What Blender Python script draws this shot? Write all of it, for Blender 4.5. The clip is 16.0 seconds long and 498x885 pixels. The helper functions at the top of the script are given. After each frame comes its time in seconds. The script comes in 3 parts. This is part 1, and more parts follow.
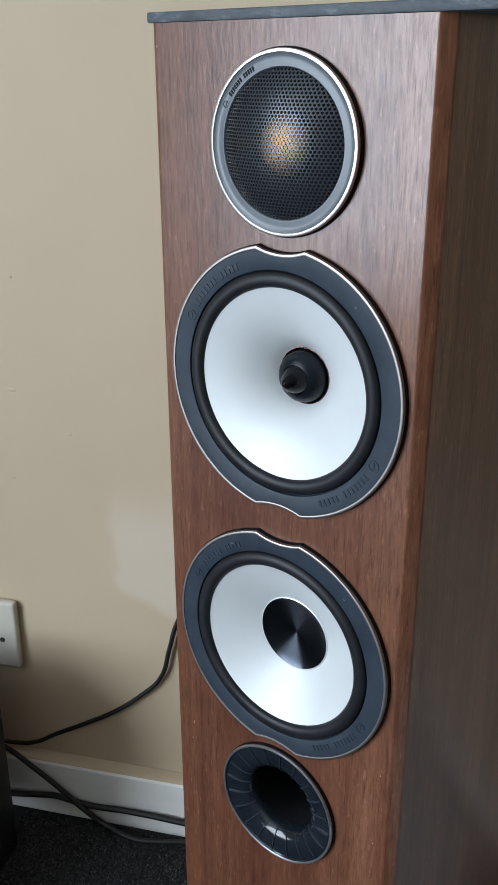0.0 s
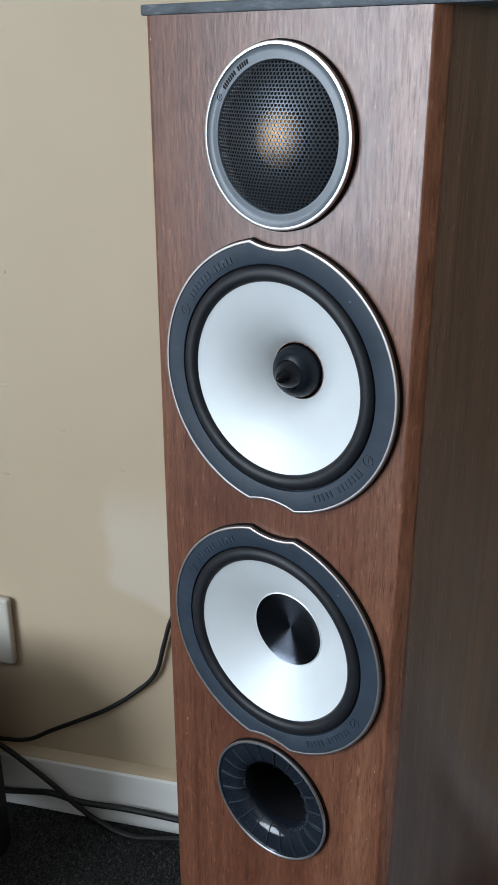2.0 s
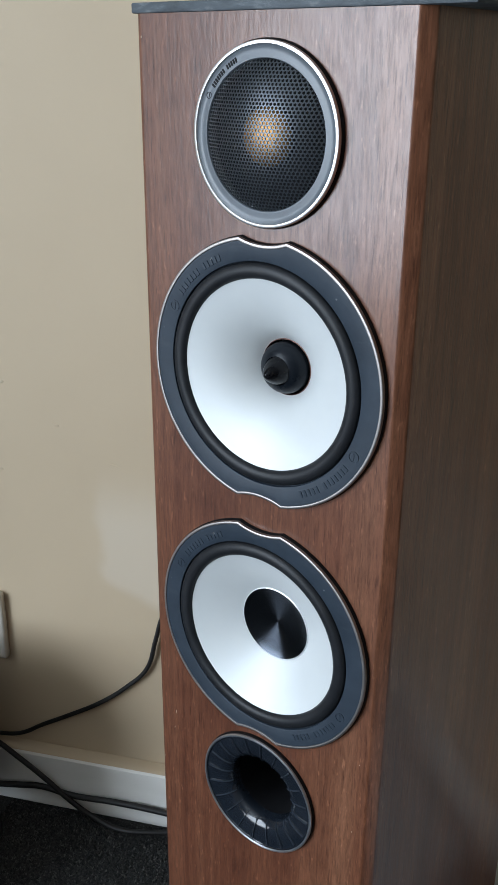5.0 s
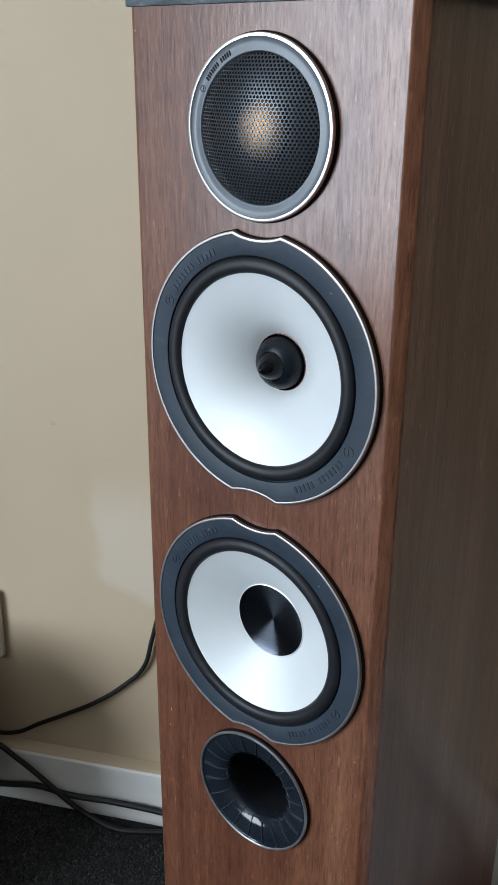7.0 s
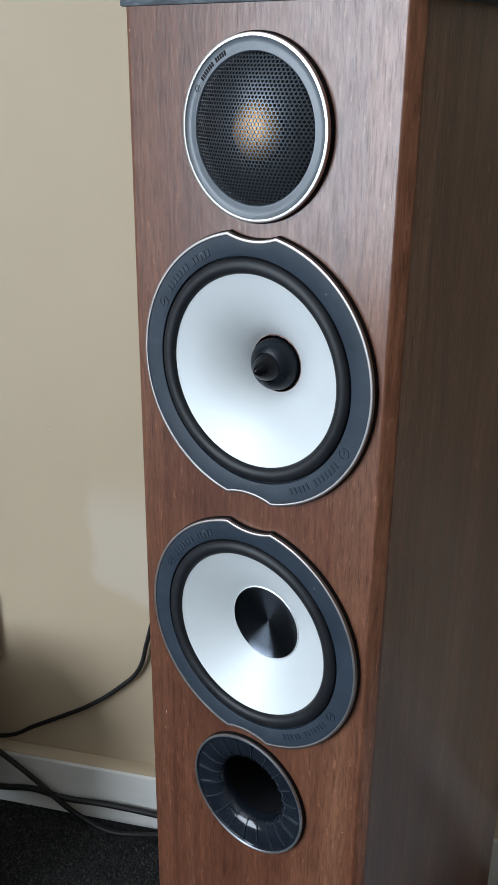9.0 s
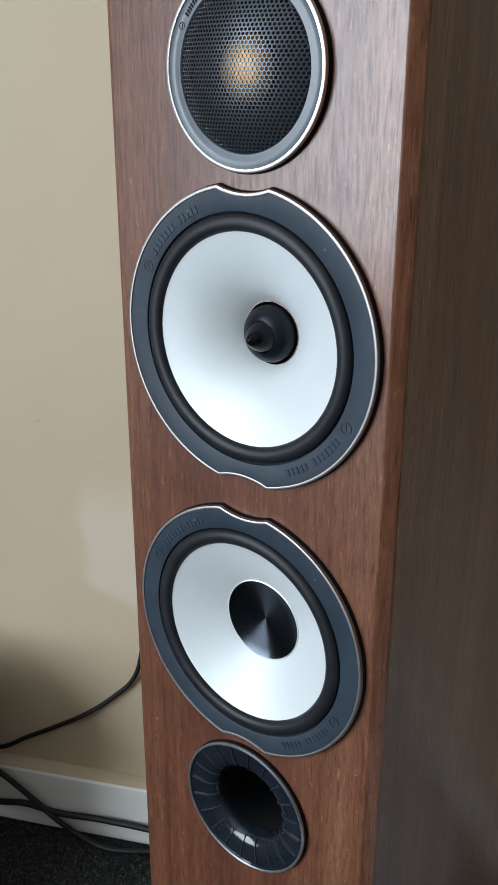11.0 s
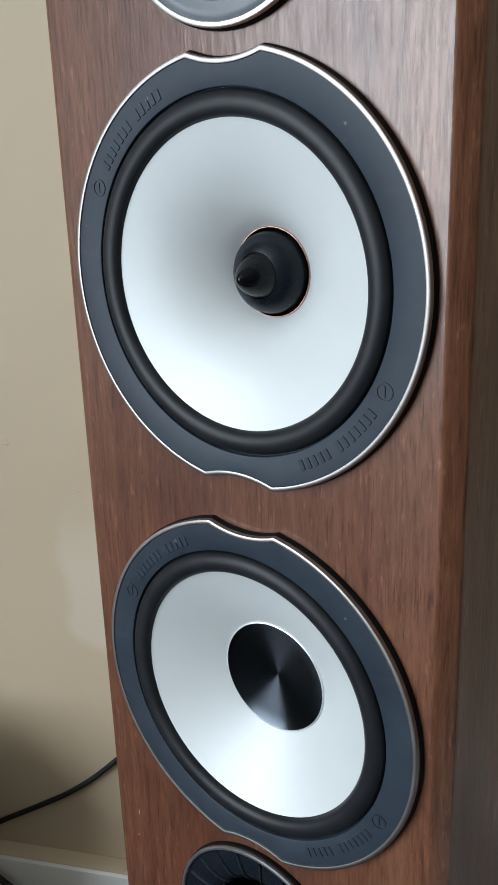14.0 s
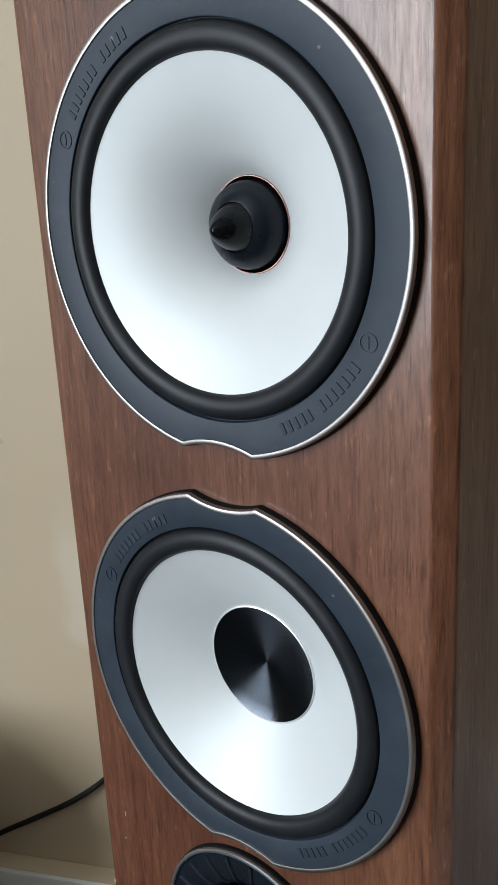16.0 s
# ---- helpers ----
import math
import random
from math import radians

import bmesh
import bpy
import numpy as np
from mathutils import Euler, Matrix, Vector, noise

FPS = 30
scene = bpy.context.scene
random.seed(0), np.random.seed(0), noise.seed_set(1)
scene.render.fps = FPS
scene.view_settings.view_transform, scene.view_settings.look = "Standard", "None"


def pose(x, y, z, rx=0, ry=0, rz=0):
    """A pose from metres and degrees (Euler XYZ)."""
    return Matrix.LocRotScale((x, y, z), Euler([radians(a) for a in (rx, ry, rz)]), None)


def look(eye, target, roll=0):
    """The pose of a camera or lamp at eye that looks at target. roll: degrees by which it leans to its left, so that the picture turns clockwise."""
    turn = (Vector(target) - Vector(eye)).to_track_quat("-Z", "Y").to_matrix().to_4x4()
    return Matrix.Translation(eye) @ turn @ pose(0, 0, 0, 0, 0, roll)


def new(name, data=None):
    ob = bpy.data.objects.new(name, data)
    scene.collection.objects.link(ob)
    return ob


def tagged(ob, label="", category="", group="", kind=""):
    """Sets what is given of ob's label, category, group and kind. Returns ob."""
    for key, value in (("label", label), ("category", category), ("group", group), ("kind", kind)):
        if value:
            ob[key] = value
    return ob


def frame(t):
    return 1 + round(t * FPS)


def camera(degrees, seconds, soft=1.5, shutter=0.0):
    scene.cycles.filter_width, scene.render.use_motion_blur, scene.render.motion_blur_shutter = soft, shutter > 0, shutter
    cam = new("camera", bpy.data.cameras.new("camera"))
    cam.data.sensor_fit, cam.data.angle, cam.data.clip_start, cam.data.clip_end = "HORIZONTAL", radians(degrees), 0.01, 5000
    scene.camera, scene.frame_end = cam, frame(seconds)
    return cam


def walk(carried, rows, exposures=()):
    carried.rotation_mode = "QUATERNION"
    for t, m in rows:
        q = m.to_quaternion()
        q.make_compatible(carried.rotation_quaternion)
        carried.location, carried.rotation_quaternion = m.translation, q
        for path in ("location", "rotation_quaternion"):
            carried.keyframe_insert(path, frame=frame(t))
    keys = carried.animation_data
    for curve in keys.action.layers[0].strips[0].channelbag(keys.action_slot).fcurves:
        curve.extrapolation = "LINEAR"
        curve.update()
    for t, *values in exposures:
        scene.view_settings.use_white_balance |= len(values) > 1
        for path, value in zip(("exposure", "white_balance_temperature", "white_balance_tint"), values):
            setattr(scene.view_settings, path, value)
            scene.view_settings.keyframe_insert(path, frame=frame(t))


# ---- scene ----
EXPOSURES = [(0.0, 0.05, 6200, 10), (8.5, 0.05, 6200, 10), (12.0, 0.09, 6350, 9), (13.1, -0.03, 6400, 9), (16.0, 0.01, 6600, 10)]
cam = camera(30.11, 16.0, soft=1.25)
# seconds, x, y, z, yaw, pitch, roll
ROWS = [
    (0, 0.2673, -0.3793, 0.8310, 37.30, -22.12, 0.23),
    (0.5, 0.2770, -0.3788, 0.8290, 37.46, -22.13, 0.25),
    (1, 0.2670, -0.3800, 0.8295, 37.22, -22.30, 0.18),
    (1.5, 0.2718, -0.3764, 0.8273, 37.55, -22.19, 0.26),
    (2, 0.2674, -0.3781, 0.8288, 37.05, -22.24, 0.07),
    (2.5, 0.2724, -0.3744, 0.8298, 37.74, -22.32, 0.02),
    (3, 0.2712, -0.3767, 0.8308, 37.36, -22.37, -0.10),
    (3.5, 0.2673, -0.3774, 0.8309, 37.12, -22.54, -0.25),
    (4, 0.2703, -0.3773, 0.8301, 37.27, -22.41, -0.30),
    (4.5, 0.2731, -0.3784, 0.8301, 37.13, -22.42, -0.35),
    (7, 0.2758, -0.3763, 0.8261, 37.01, -22.35, -0.36),
    (7.5, 0.2740, -0.3780, 0.8269, 36.67, -22.30, -0.40),
    (8, 0.2768, -0.3745, 0.8270, 36.98, -22.32, -0.35),
    (8.5, 0.2748, -0.3746, 0.8265, 36.80, -22.21, -0.49),
    (8.7, 0.2751, -0.3751, 0.8259, 36.72, -22.25, -0.51),
    (10.8, 0.2691, -0.3484, 0.8024, 37.90, -21.83, 0.15),
    (11, 0.2593, -0.3429, 0.7922, 36.98, -21.46, -0.04),
    (11.5, 0.2492, -0.3153, 0.7842, 36.61, -21.12, 0.60),
    (12, 0.2343, -0.2838, 0.7655, 36.75, -21.50, 0.86),
    (12.5, 0.2140, -0.2682, 0.7537, 37.13, -20.19, 1.27),
    (13, 0.2026, -0.2595, 0.7459, 36.82, -19.84, 1.74),
    (13.5, 0.2055, -0.2506, 0.7338, 37.27, -19.26, 1.87),
    (14, 0.1935, -0.2468, 0.7223, 37.09, -18.54, 1.91),
    (14.5, 0.1938, -0.2410, 0.7137, 37.15, -18.44, 2.21),
    (15, 0.1970, -0.2353, 0.7076, 37.21, -17.60, 2.33),
    (15.5, 0.1964, -0.2342, 0.6964, 37.20, -16.92, 2.71),
    (16, 0.1925, -0.2264, 0.6989, 37.83, -17.59, 2.90),
]
walk(cam, [(t, pose(x, y, z, 90 + pitch, roll, yaw)) for t, x, y, z, yaw, pitch, roll in ROWS], EXPOSURES)

# ---- light ----
WALL = pose(-0.4966, 0.1425, 0, 0, 0, 23.43)   # origin on the skirting's face; x along the wall, -y into the room
ROOM_L, ROOM_R, ROOM_N, HEIGHT = -1.55, 6.0, -6.2, 2.4
WIN_Y0, WIN_Y1, WIN_Z0, WIN_Z1 = -3.65, -1.40, 0.14, 2.1

world = bpy.data.worlds.new("sky")
scene.world = world
world.use_nodes = True
wt = world.node_tree
sky = wt.nodes.new("ShaderNodeTexSky")
sky.sky_type, sky.sun_disc, sky.sun_elevation, sky.sun_rotation = "NISHITA", False, radians(35), radians(200)
wt.links.new(sky.outputs[0], wt.nodes["Background"].inputs[0])
wt.nodes["Background"].inputs[1].default_value = 0.1

lamp = bpy.data.lights.new("window_light", "AREA")
lamp.shape, lamp.size, lamp.size_y, lamp.energy, lamp.color = "RECTANGLE", WIN_Y1 - WIN_Y0 - 0.1, WIN_Z1 - WIN_Z0 - 0.1, 153.0, (0.780, 0.882, 0.985)
lamp_ob = new("window_light", lamp)
lamp_ob.matrix_world = WALL @ look((ROOM_L - 0.06, (WIN_Y0 + WIN_Y1) / 2, (WIN_Z0 + WIN_Z1) / 2), (ROOM_L + 1.0, (WIN_Y0 + WIN_Y1) / 2, (WIN_Z0 + WIN_Z1) / 2))


# ---- materials ----
def mat(name, color, rough=0.5, metal=0.0, spec=0.5):
    m = bpy.data.materials.new(name)
    m.use_nodes = True
    b = m.node_tree.nodes["Principled BSDF"]
    b.inputs["Base Color"].default_value = (*color, 1)
    b.inputs["Roughness"].default_value = rough
    b.inputs["Metallic"].default_value = metal
    b.inputs["Specular IOR Level"].default_value = spec
    return m


def node(m, kind, **values):
    n = m.node_tree.nodes.new(kind)
    for k, v in values.items():
        n.inputs[k].default_value = v
    return n


def link(m, a, b):
    m.node_tree.links.new(a, b)


def coords(m, scale):
    c = m.node_tree.nodes.new("ShaderNodeTexCoord")
    mp = node(m, "ShaderNodeMapping", Scale=scale)
    link(m, c.outputs["Object"], mp.inputs["Vector"])
    return mp.outputs["Vector"]


def noise_tex(m, scale, size=1.0, detail=4.0, rough=0.55):
    n = node(m, "ShaderNodeTexNoise", Scale=size, Detail=detail, Roughness=rough)
    link(m, coords(m, scale), n.inputs["Vector"])
    return n.outputs["Fac"]


def ramp(m, fac, stops):
    r = m.node_tree.nodes.new("ShaderNodeValToRGB")
    e = r.color_ramp.elements
    e[0].position, e[0].color = stops[0][0], (*stops[0][1], 1)
    e[1].position, e[1].color = stops[-1][0], (*stops[-1][1], 1)
    for p, c in stops[1:-1]:
        e.new(p).color = (*c, 1)
    link(m, fac, r.inputs["Fac"])
    return r.outputs["Color"]


def mix(m, a, b, fac, how="MULTIPLY"):
    x = m.node_tree.nodes.new("ShaderNodeMix")
    x.data_type, x.blend_type = "RGBA", how
    if isinstance(fac, float):
        x.inputs[0].default_value = fac
    else:
        link(m, fac, x.inputs[0])
    link(m, a, x.inputs[6])
    if isinstance(b, tuple):
        x.inputs[7].default_value = (*b, 1)
    else:
        link(m, b, x.inputs[7])
    return x.outputs[2]


def bsdf(m):
    return m.node_tree.nodes["Principled BSDF"]


def bump(m, fac, strength, dist):
    b = node(m, "ShaderNodeBump", Strength=strength, Distance=dist)
    link(m, fac, b.inputs["Height"])
    old = bsdf(m).inputs["Normal"]
    if old.links:
        link(m, old.links[0].from_socket, b.inputs["Normal"])
    link(m, b.outputs["Normal"], old)


def rough_vary(m, fac, lo, hi):
    r = node(m, "ShaderNodeMapRange")
    r.inputs[3].default_value, r.inputs[4].default_value = lo, hi
    link(m, fac, r.inputs[0])
    link(m, r.outputs[0], bsdf(m).inputs["Roughness"])


def wood_veneer():
    """Oiled walnut: broad bands, long streaks, short pale and dark fibres, open pores, under a thin satin lacquer."""
    m = mat("walnut_veneer", (0.2, 0.1, 0.06), 0.4, 0, 0.3)
    broad = noise_tex(m, (26, 26, 0.8), 1.0, 5, 0.6)
    streak = noise_tex(m, (210, 210, 9), 1.0, 4, 0.6)
    fine = noise_tex(m, (500, 500, 62), 1.0, 5, 0.7)
    fibre = noise_tex(m, (400, 400, 115), 1.0, 2, 0.5)
    pores = noise_tex(m, (900, 900, 60), 1.0, 3, 0.55)
    flame = noise_tex(m, (9, 9, 3.0), 1.0, 3, 0.5)
    mottle = noise_tex(m, (70, 70, 26), 1.0, 4, 0.6)
    c = ramp(m, broad, [(0.28, (0.088, 0.0265, 0.0130)), (0.5, (0.144, 0.0530, 0.0260)), (0.74, (0.208, 0.0910, 0.0480))])
    k = ramp(m, streak, [(0.28, (0.56, 0.52, 0.50)), (0.5, (0.92, 0.91, 0.90)), (0.72, (1.28, 1.30, 1.30))])
    f = ramp(m, fine, [(0.30, (0.42, 0.38, 0.36)), (0.5, (0.95, 0.94, 0.93)), (0.70, (1.35, 1.38, 1.40))])
    p = ramp(m, pores, [(0.32, (0.38, 0.32, 0.30)), (0.43, (1, 1, 1)), (1.0, (1, 1, 1))])
    q = ramp(m, fibre, [(0.0, (1, 1, 1)), (0.62, (1, 1, 1)), (0.74, (1.7, 1.85, 1.95))])
    g = ramp(m, flame, [(0.3, (0.84, 0.80, 0.78)), (0.7, (1, 1, 1))])
    o = ramp(m, mottle, [(0.3, (0.86, 0.83, 0.82)), (0.7, (1.08, 1.09, 1.10))])
    for layer, amount in ((k, 0.5), (f, 0.74), (p, 0.6), (q, 0.8), (g, 1.0), (o, 1.0)):
        c = mix(m, c, layer, amount)
    link(m, c, bsdf(m).inputs["Base Color"])
    bump(m, streak, 0.10, 0.0008)
    bump(m, fine, 0.24, 0.0005)
    bump(m, pores, 0.36, 0.0004)
    rough_vary(m, fine, 0.36, 0.56)
    # the lacquer lies unevenly over the open grain
    lacquer = node(m, "ShaderNodeMapRange")
    lacquer.inputs[1].default_value, lacquer.inputs[2].default_value = 0.34, 0.62
    lacquer.inputs[3].default_value, lacquer.inputs[4].default_value = 0.36, 0.84
    link(m, fine, lacquer.inputs[0])
    link(m, lacquer.outputs[0], bsdf(m).inputs["Coat Weight"])
    sunk = node(m, "ShaderNodeBump", Strength=0.19, Distance=0.0004)
    link(m, fibre, sunk.inputs["Height"])
    link(m, sunk.outputs["Normal"], bsdf(m).inputs["Coat Normal"])
    bsdf(m).inputs["Coat Roughness"].default_value = 0.22
    return m


def soft_black(name, color, lo, hi, grain=1800, depth=0.00006):
    m = mat(name, color, lo)
    g = noise_tex(m, (grain, grain, grain), 1.0, 2)
    dust = noise_tex(m, (45, 45, 45), 1.0, 5, 0.65)
    bump(m, g, 0.25, depth)
    rough_vary(m, dust, lo, hi)
    light = tuple(min(1, c * 1.35 + 0.004) for c in color)
    link(m, ramp(m, dust, [(0.35, color), (0.75, light)]), bsdf(m).inputs["Base Color"])
    return m


WOOD = wood_veneer()
FLANGE = soft_black("satin_black_plastic", (0.019, 0.028, 0.040), 0.44, 0.56)
bsdf(FLANGE).inputs["Specular IOR Level"].default_value = 0.28
dust_spots = noise_tex(FLANGE, (260, 260, 260), 1.0, 1, 0.4)
scuffs = noise_tex(FLANGE, (40, 40, 90), 1.0, 5, 0.7)
tone = bsdf(FLANGE).inputs["Base Color"].links[0].from_socket
tone = mix(FLANGE, tone, (0.20, 0.21, 0.22), ramp(FLANGE, dust_spots, [(0.765, (0, 0, 0)), (0.80, (0.6, 0.6, 0.6))]), "MIX")
tone = mix(FLANGE, tone, (0.045, 0.055, 0.068), ramp(FLANGE, scuffs, [(0.60, (0, 0, 0)), (0.78, (0.6, 0.6, 0.6))]), "MIX")
link(FLANGE, tone, bsdf(FLANGE).inputs["Base Color"])
BASKET = soft_black("black_basket_rim", (0.004, 0.004, 0.0045), 0.5, 0.65)
bsdf(BASKET).inputs["Specular IOR Level"].default_value = 0.15
RUBBER = soft_black("black_rubber", (0.009, 0.010, 0.012), 0.40, 0.5, 900)
PLUG = soft_black("plug_plastic", (0.005, 0.007, 0.010), 0.24, 0.32)
bsdf(RUBBER).inputs["Specular IOR Level"].default_value = 0.25
bsdf(PLUG).inputs["Specular IOR Level"].default_value = 0.14
PORT = soft_black("port_plastic", (0.007, 0.010, 0.015), 0.11, 0.17)
# port plastic again, its colour lightened to paint in the ribs' glints
RIB = soft_black("glint_port_rib", (0.018, 0.023, 0.031), 0.10, 0.16)
DARK = soft_black("dark_tube", (0.006, 0.006, 0.007), 0.6, 0.8)
bsdf(DARK).inputs["Specular IOR Level"].default_value = 0.1
CABLE = soft_black("cable_rubber", (0.005, 0.0045, 0.0045), 0.45, 0.6, 600)
BLACKWOOD = soft_black("black_lacquer", (0.010, 0.011, 0.014), 0.35, 0.5, 300)

TRIM = mat("brushed_trim", (0.35, 0.325, 0.31), 0.34, 1.0)
rough_vary(TRIM, noise_tex(TRIM, (90, 90, 90), 1.0, 4), 0.36, 0.48)
TWEETER_TRIM = mat("bright_trim", (0.74, 0.73, 0.72), 0.34, 1.0)
GREY_TRIM = mat("grey_trim", (0.42, 0.44, 0.47), 0.32, 0.9)
COPPER = mat("copper_former", (0.26, 0.15, 0.125), 0.25, 1.0)
RIM = mat("bright_rim", (0.85, 0.86, 0.87), 0.3, 0.6)
GOLD = mat("gold_dome", (0.55, 0.3, 0.1), 0.52, 1.0)
link(GOLD, ramp(GOLD, noise_tex(GOLD, (300, 300, 300), 1.0, 3), [(0.3, (0.62, 0.315, 0.10)), (0.7, (0.70, 0.39, 0.14))]), bsdf(GOLD).inputs["Base Color"])

CONE = mat("silver_cone", (0.80, 0.82, 0.83), 0.46, 0.16)
cg = noise_tex(CONE, (1500, 1500, 1500), 1.0, 2)
cd = noise_tex(CONE, (22, 22, 22), 1.0, 4)
link(CONE, ramp(CONE, cd, [(0.3, (0.585, 0.606, 0.604)), (0.7, (0.63, 0.652, 0.648))]), bsdf(CONE).inputs["Base Color"])
bump(CONE, cg, 0.15, 0.00004)
rough_vary(CONE, cd, 0.44, 0.54)

CAP = mat("spun_black_metal", (0.070, 0.080, 0.096), 0.24, 1.0)
bsdf(CAP).inputs["Anisotropic"].default_value = 0.95
bsdf(CAP).inputs["Anisotropic Rotation"].default_value = 0.25
tan = CAP.node_tree.nodes.new("ShaderNodeTangent")
tan.direction_type, tan.axis = "RADIAL", "Y"
link(CAP, tan.outputs[0], bsdf(CAP).inputs["Tangent"])
GRILLE = mat("black_mesh_metal", (0.066, 0.077, 0.090), 0.34, 0.5)
TFACE = soft_black("tweeter_faceplate", (0.085, 0.098, 0.112), 0.32, 0.42)

SLATE = mat("grey_mat", (0.10, 0.115, 0.125), 0.6)
sn = noise_tex(SLATE, (60, 60, 200), 1.0, 6, 0.7)
link(SLATE, ramp(SLATE, sn, [(0.3, (0.030, 0.038, 0.046)), (0.55, (0.060, 0.074, 0.086)), (0.85, (0.22, 0.24, 0.25))]), bsdf(SLATE).inputs["Base Color"])
bump(SLATE, sn, 0.4, 0.0008)



def wall_paint(name, lo, hi):
    m = mat(name, lo, 0.62)
    pn = noise_tex(m, (3.5, 3.5, 3.5), 1.0, 4)
    link(m, ramp(m, pn, [(0.3, lo), (0.7, hi)]), bsdf(m).inputs["Base Color"])
    bump(m, noise_tex(m, (160, 160, 160), 1.0, 3), 0.08, 0.0006)
    bump(m, noise_tex(m, (14, 14, 14), 1.0, 3), 0.25, 0.003)
    return m


PAINT = wall_paint("cream_wall_paint", (0.49, 0.388, 0.262), (0.535, 0.428, 0.293))


def smooth_step(m, value, lo, hi):
    r = node(m, "ShaderNodeMapRange")
    r.interpolation_type = "SMOOTHSTEP"
    r.inputs[1].default_value, r.inputs[2].default_value = lo, hi
    link(m, value, r.inputs[0])
    return r.outputs[0]


def calc(m, how, a, b):
    n = m.node_tree.nodes.new("ShaderNodeMath")
    n.operation = how
    for k, v in enumerate((a, b)):
        if isinstance(v, float):
            n.inputs[k].default_value = v
        else:
            link(m, v, n.inputs[k])
    return n.outputs[0]


def lit_patch_paint():
    """Wall paint with a paler patch of light coloured in, low beside the loudspeaker."""
    m = wall_paint("cream_wall_paint_lit_patch", (0.49, 0.388, 0.262), (0.535, 0.428, 0.293))
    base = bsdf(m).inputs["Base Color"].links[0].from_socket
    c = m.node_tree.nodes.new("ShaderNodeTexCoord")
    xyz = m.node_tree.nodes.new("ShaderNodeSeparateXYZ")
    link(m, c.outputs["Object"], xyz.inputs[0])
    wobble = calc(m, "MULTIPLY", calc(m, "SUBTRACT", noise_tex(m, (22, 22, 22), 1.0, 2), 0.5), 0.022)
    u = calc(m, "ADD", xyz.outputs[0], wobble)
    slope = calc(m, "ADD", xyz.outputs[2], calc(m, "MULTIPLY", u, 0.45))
    light_mask = calc(m, "MULTIPLY", smooth_step(m, u, 0.140, 0.156), smooth_step(m, slope, 0.372, 0.390))
    light_mask = calc(m, "MULTIPLY", light_mask, smooth_step(m, xyz.outputs[2], 0.455, 0.37))
    link(m, mix(m, base, (0.60, 0.515, 0.40), calc(m, "MULTIPLY", light_mask, 0.75), "MIX"), bsdf(m).inputs["Base Color"])
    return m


LIT_PATCH = lit_patch_paint()

GLOSS = mat("white_gloss_paint", (0.78, 0.77, 0.72), 0.3)
gn = noise_tex(GLOSS, (8, 8, 30), 1.0, 4)
link(GLOSS, ramp(GLOSS, gn, [(0.3, (0.74, 0.73, 0.68)), (0.7, (0.80, 0.79, 0.75))]), bsdf(GLOSS).inputs["Base Color"])
bump(GLOSS, gn, 0.1, 0.002)
PLATE = mat("white_socket_plastic", (0.55, 0.515, 0.44), 0.35)
CEIL = mat("ceiling_paint", (0.8, 0.79, 0.76), 0.7)
SCREW = mat("screw_recess", (0.03, 0.03, 0.03), 0.5)

CARPET = mat("charcoal_carpet", (0.035, 0.034, 0.033), 0.95, 0, 0.1)
ca = noise_tex(CARPET, (420, 420, 420), 1.0, 3, 0.7)
cb = noise_tex(CARPET, (18, 18, 18), 1.0, 4)
cc = ramp(CARPET, ca, [(0.3, (0.022, 0.023, 0.024)), (0.55, (0.045, 0.046, 0.045)), (0.75, (0.095, 0.094, 0.090))])
link(CARPET, mix(CARPET, cc, ramp(CARPET, cb, [(0.3, (0.7, 0.7, 0.7)), (0.7, (1, 1, 1))]), 1.0), bsdf(CARPET).inputs["Base Color"])
bump(CARPET, ca, 0.9, 0.004)
GLASS = mat("window_glass", (1, 1, 1), 0.02)
bsdf(GLASS).inputs["Transmission Weight"].default_value = 1.0


# ---- mesh helpers ----
def part(name, bm, material, parent=None, label="", at=None, smooth=True):
    me = bpy.data.meshes.new(name)
    bmesh.ops.recalc_face_normals(bm, faces=bm.faces)
    bm.to_mesh(me)
    bm.free()
    if smooth:
        for p in me.polygons:
            p.use_smooth = True
        me.set_sharp_from_angle(angle=radians(32))
    me.materials.append(material)
    ob = new(name, me)
    if at is not None:
        ob.matrix_basis = at
    ob.parent = parent
    if label:
        ob["label"] = label
    return ob


def box(x0, x1, y0, y1, z0, z1, bevel=0.0, seg=2, bm=None):
    b = bmesh.new()
    bmesh.ops.create_cube(b, size=1)
    bmesh.ops.transform(b, matrix=Matrix.LocRotScale(((x0 + x1) / 2, (y0 + y1) / 2, (z0 + z1) / 2), None, (x1 - x0, y1 - y0, z1 - z0)), verts=b.verts)
    if bevel:
        bmesh.ops.bevel(b, geom=list(b.edges), offset=bevel, segments=seg, profile=0.5, affect="EDGES")
    return b


def join(bms):
    out = bmesh.new()
    for b in bms:
        me = bpy.data.meshes.new("tmp")
        b.to_mesh(me)
        b.free()
        out.from_mesh(me)
        bpy.data.meshes.remove(me)
    return out


def rings(loops, close_end=False, close_start=False):
    """Skin a list of closed loops of points."""
    bm = bmesh.new()
    vs = [[bm.verts.new(p) for p in lp] for lp in loops]
    n = len(vs[0])
    for a, b in zip(vs, vs[1:]):
        for i in range(n):
            bm.faces.new((a[i], a[(i + 1) % n], b[(i + 1) % n], b[i]))
    if close_end:
        bm.faces.new(vs[-1])
    if close_start:
        bm.faces.new(vs[0])
    return bm


def circle(r, y, n=160, cx=0.0, cz=0.0):
    return [(cx + r * math.cos(2 * math.pi * i / n), y, cz + r * math.sin(2 * math.pi * i / n)) for i in range(n)]


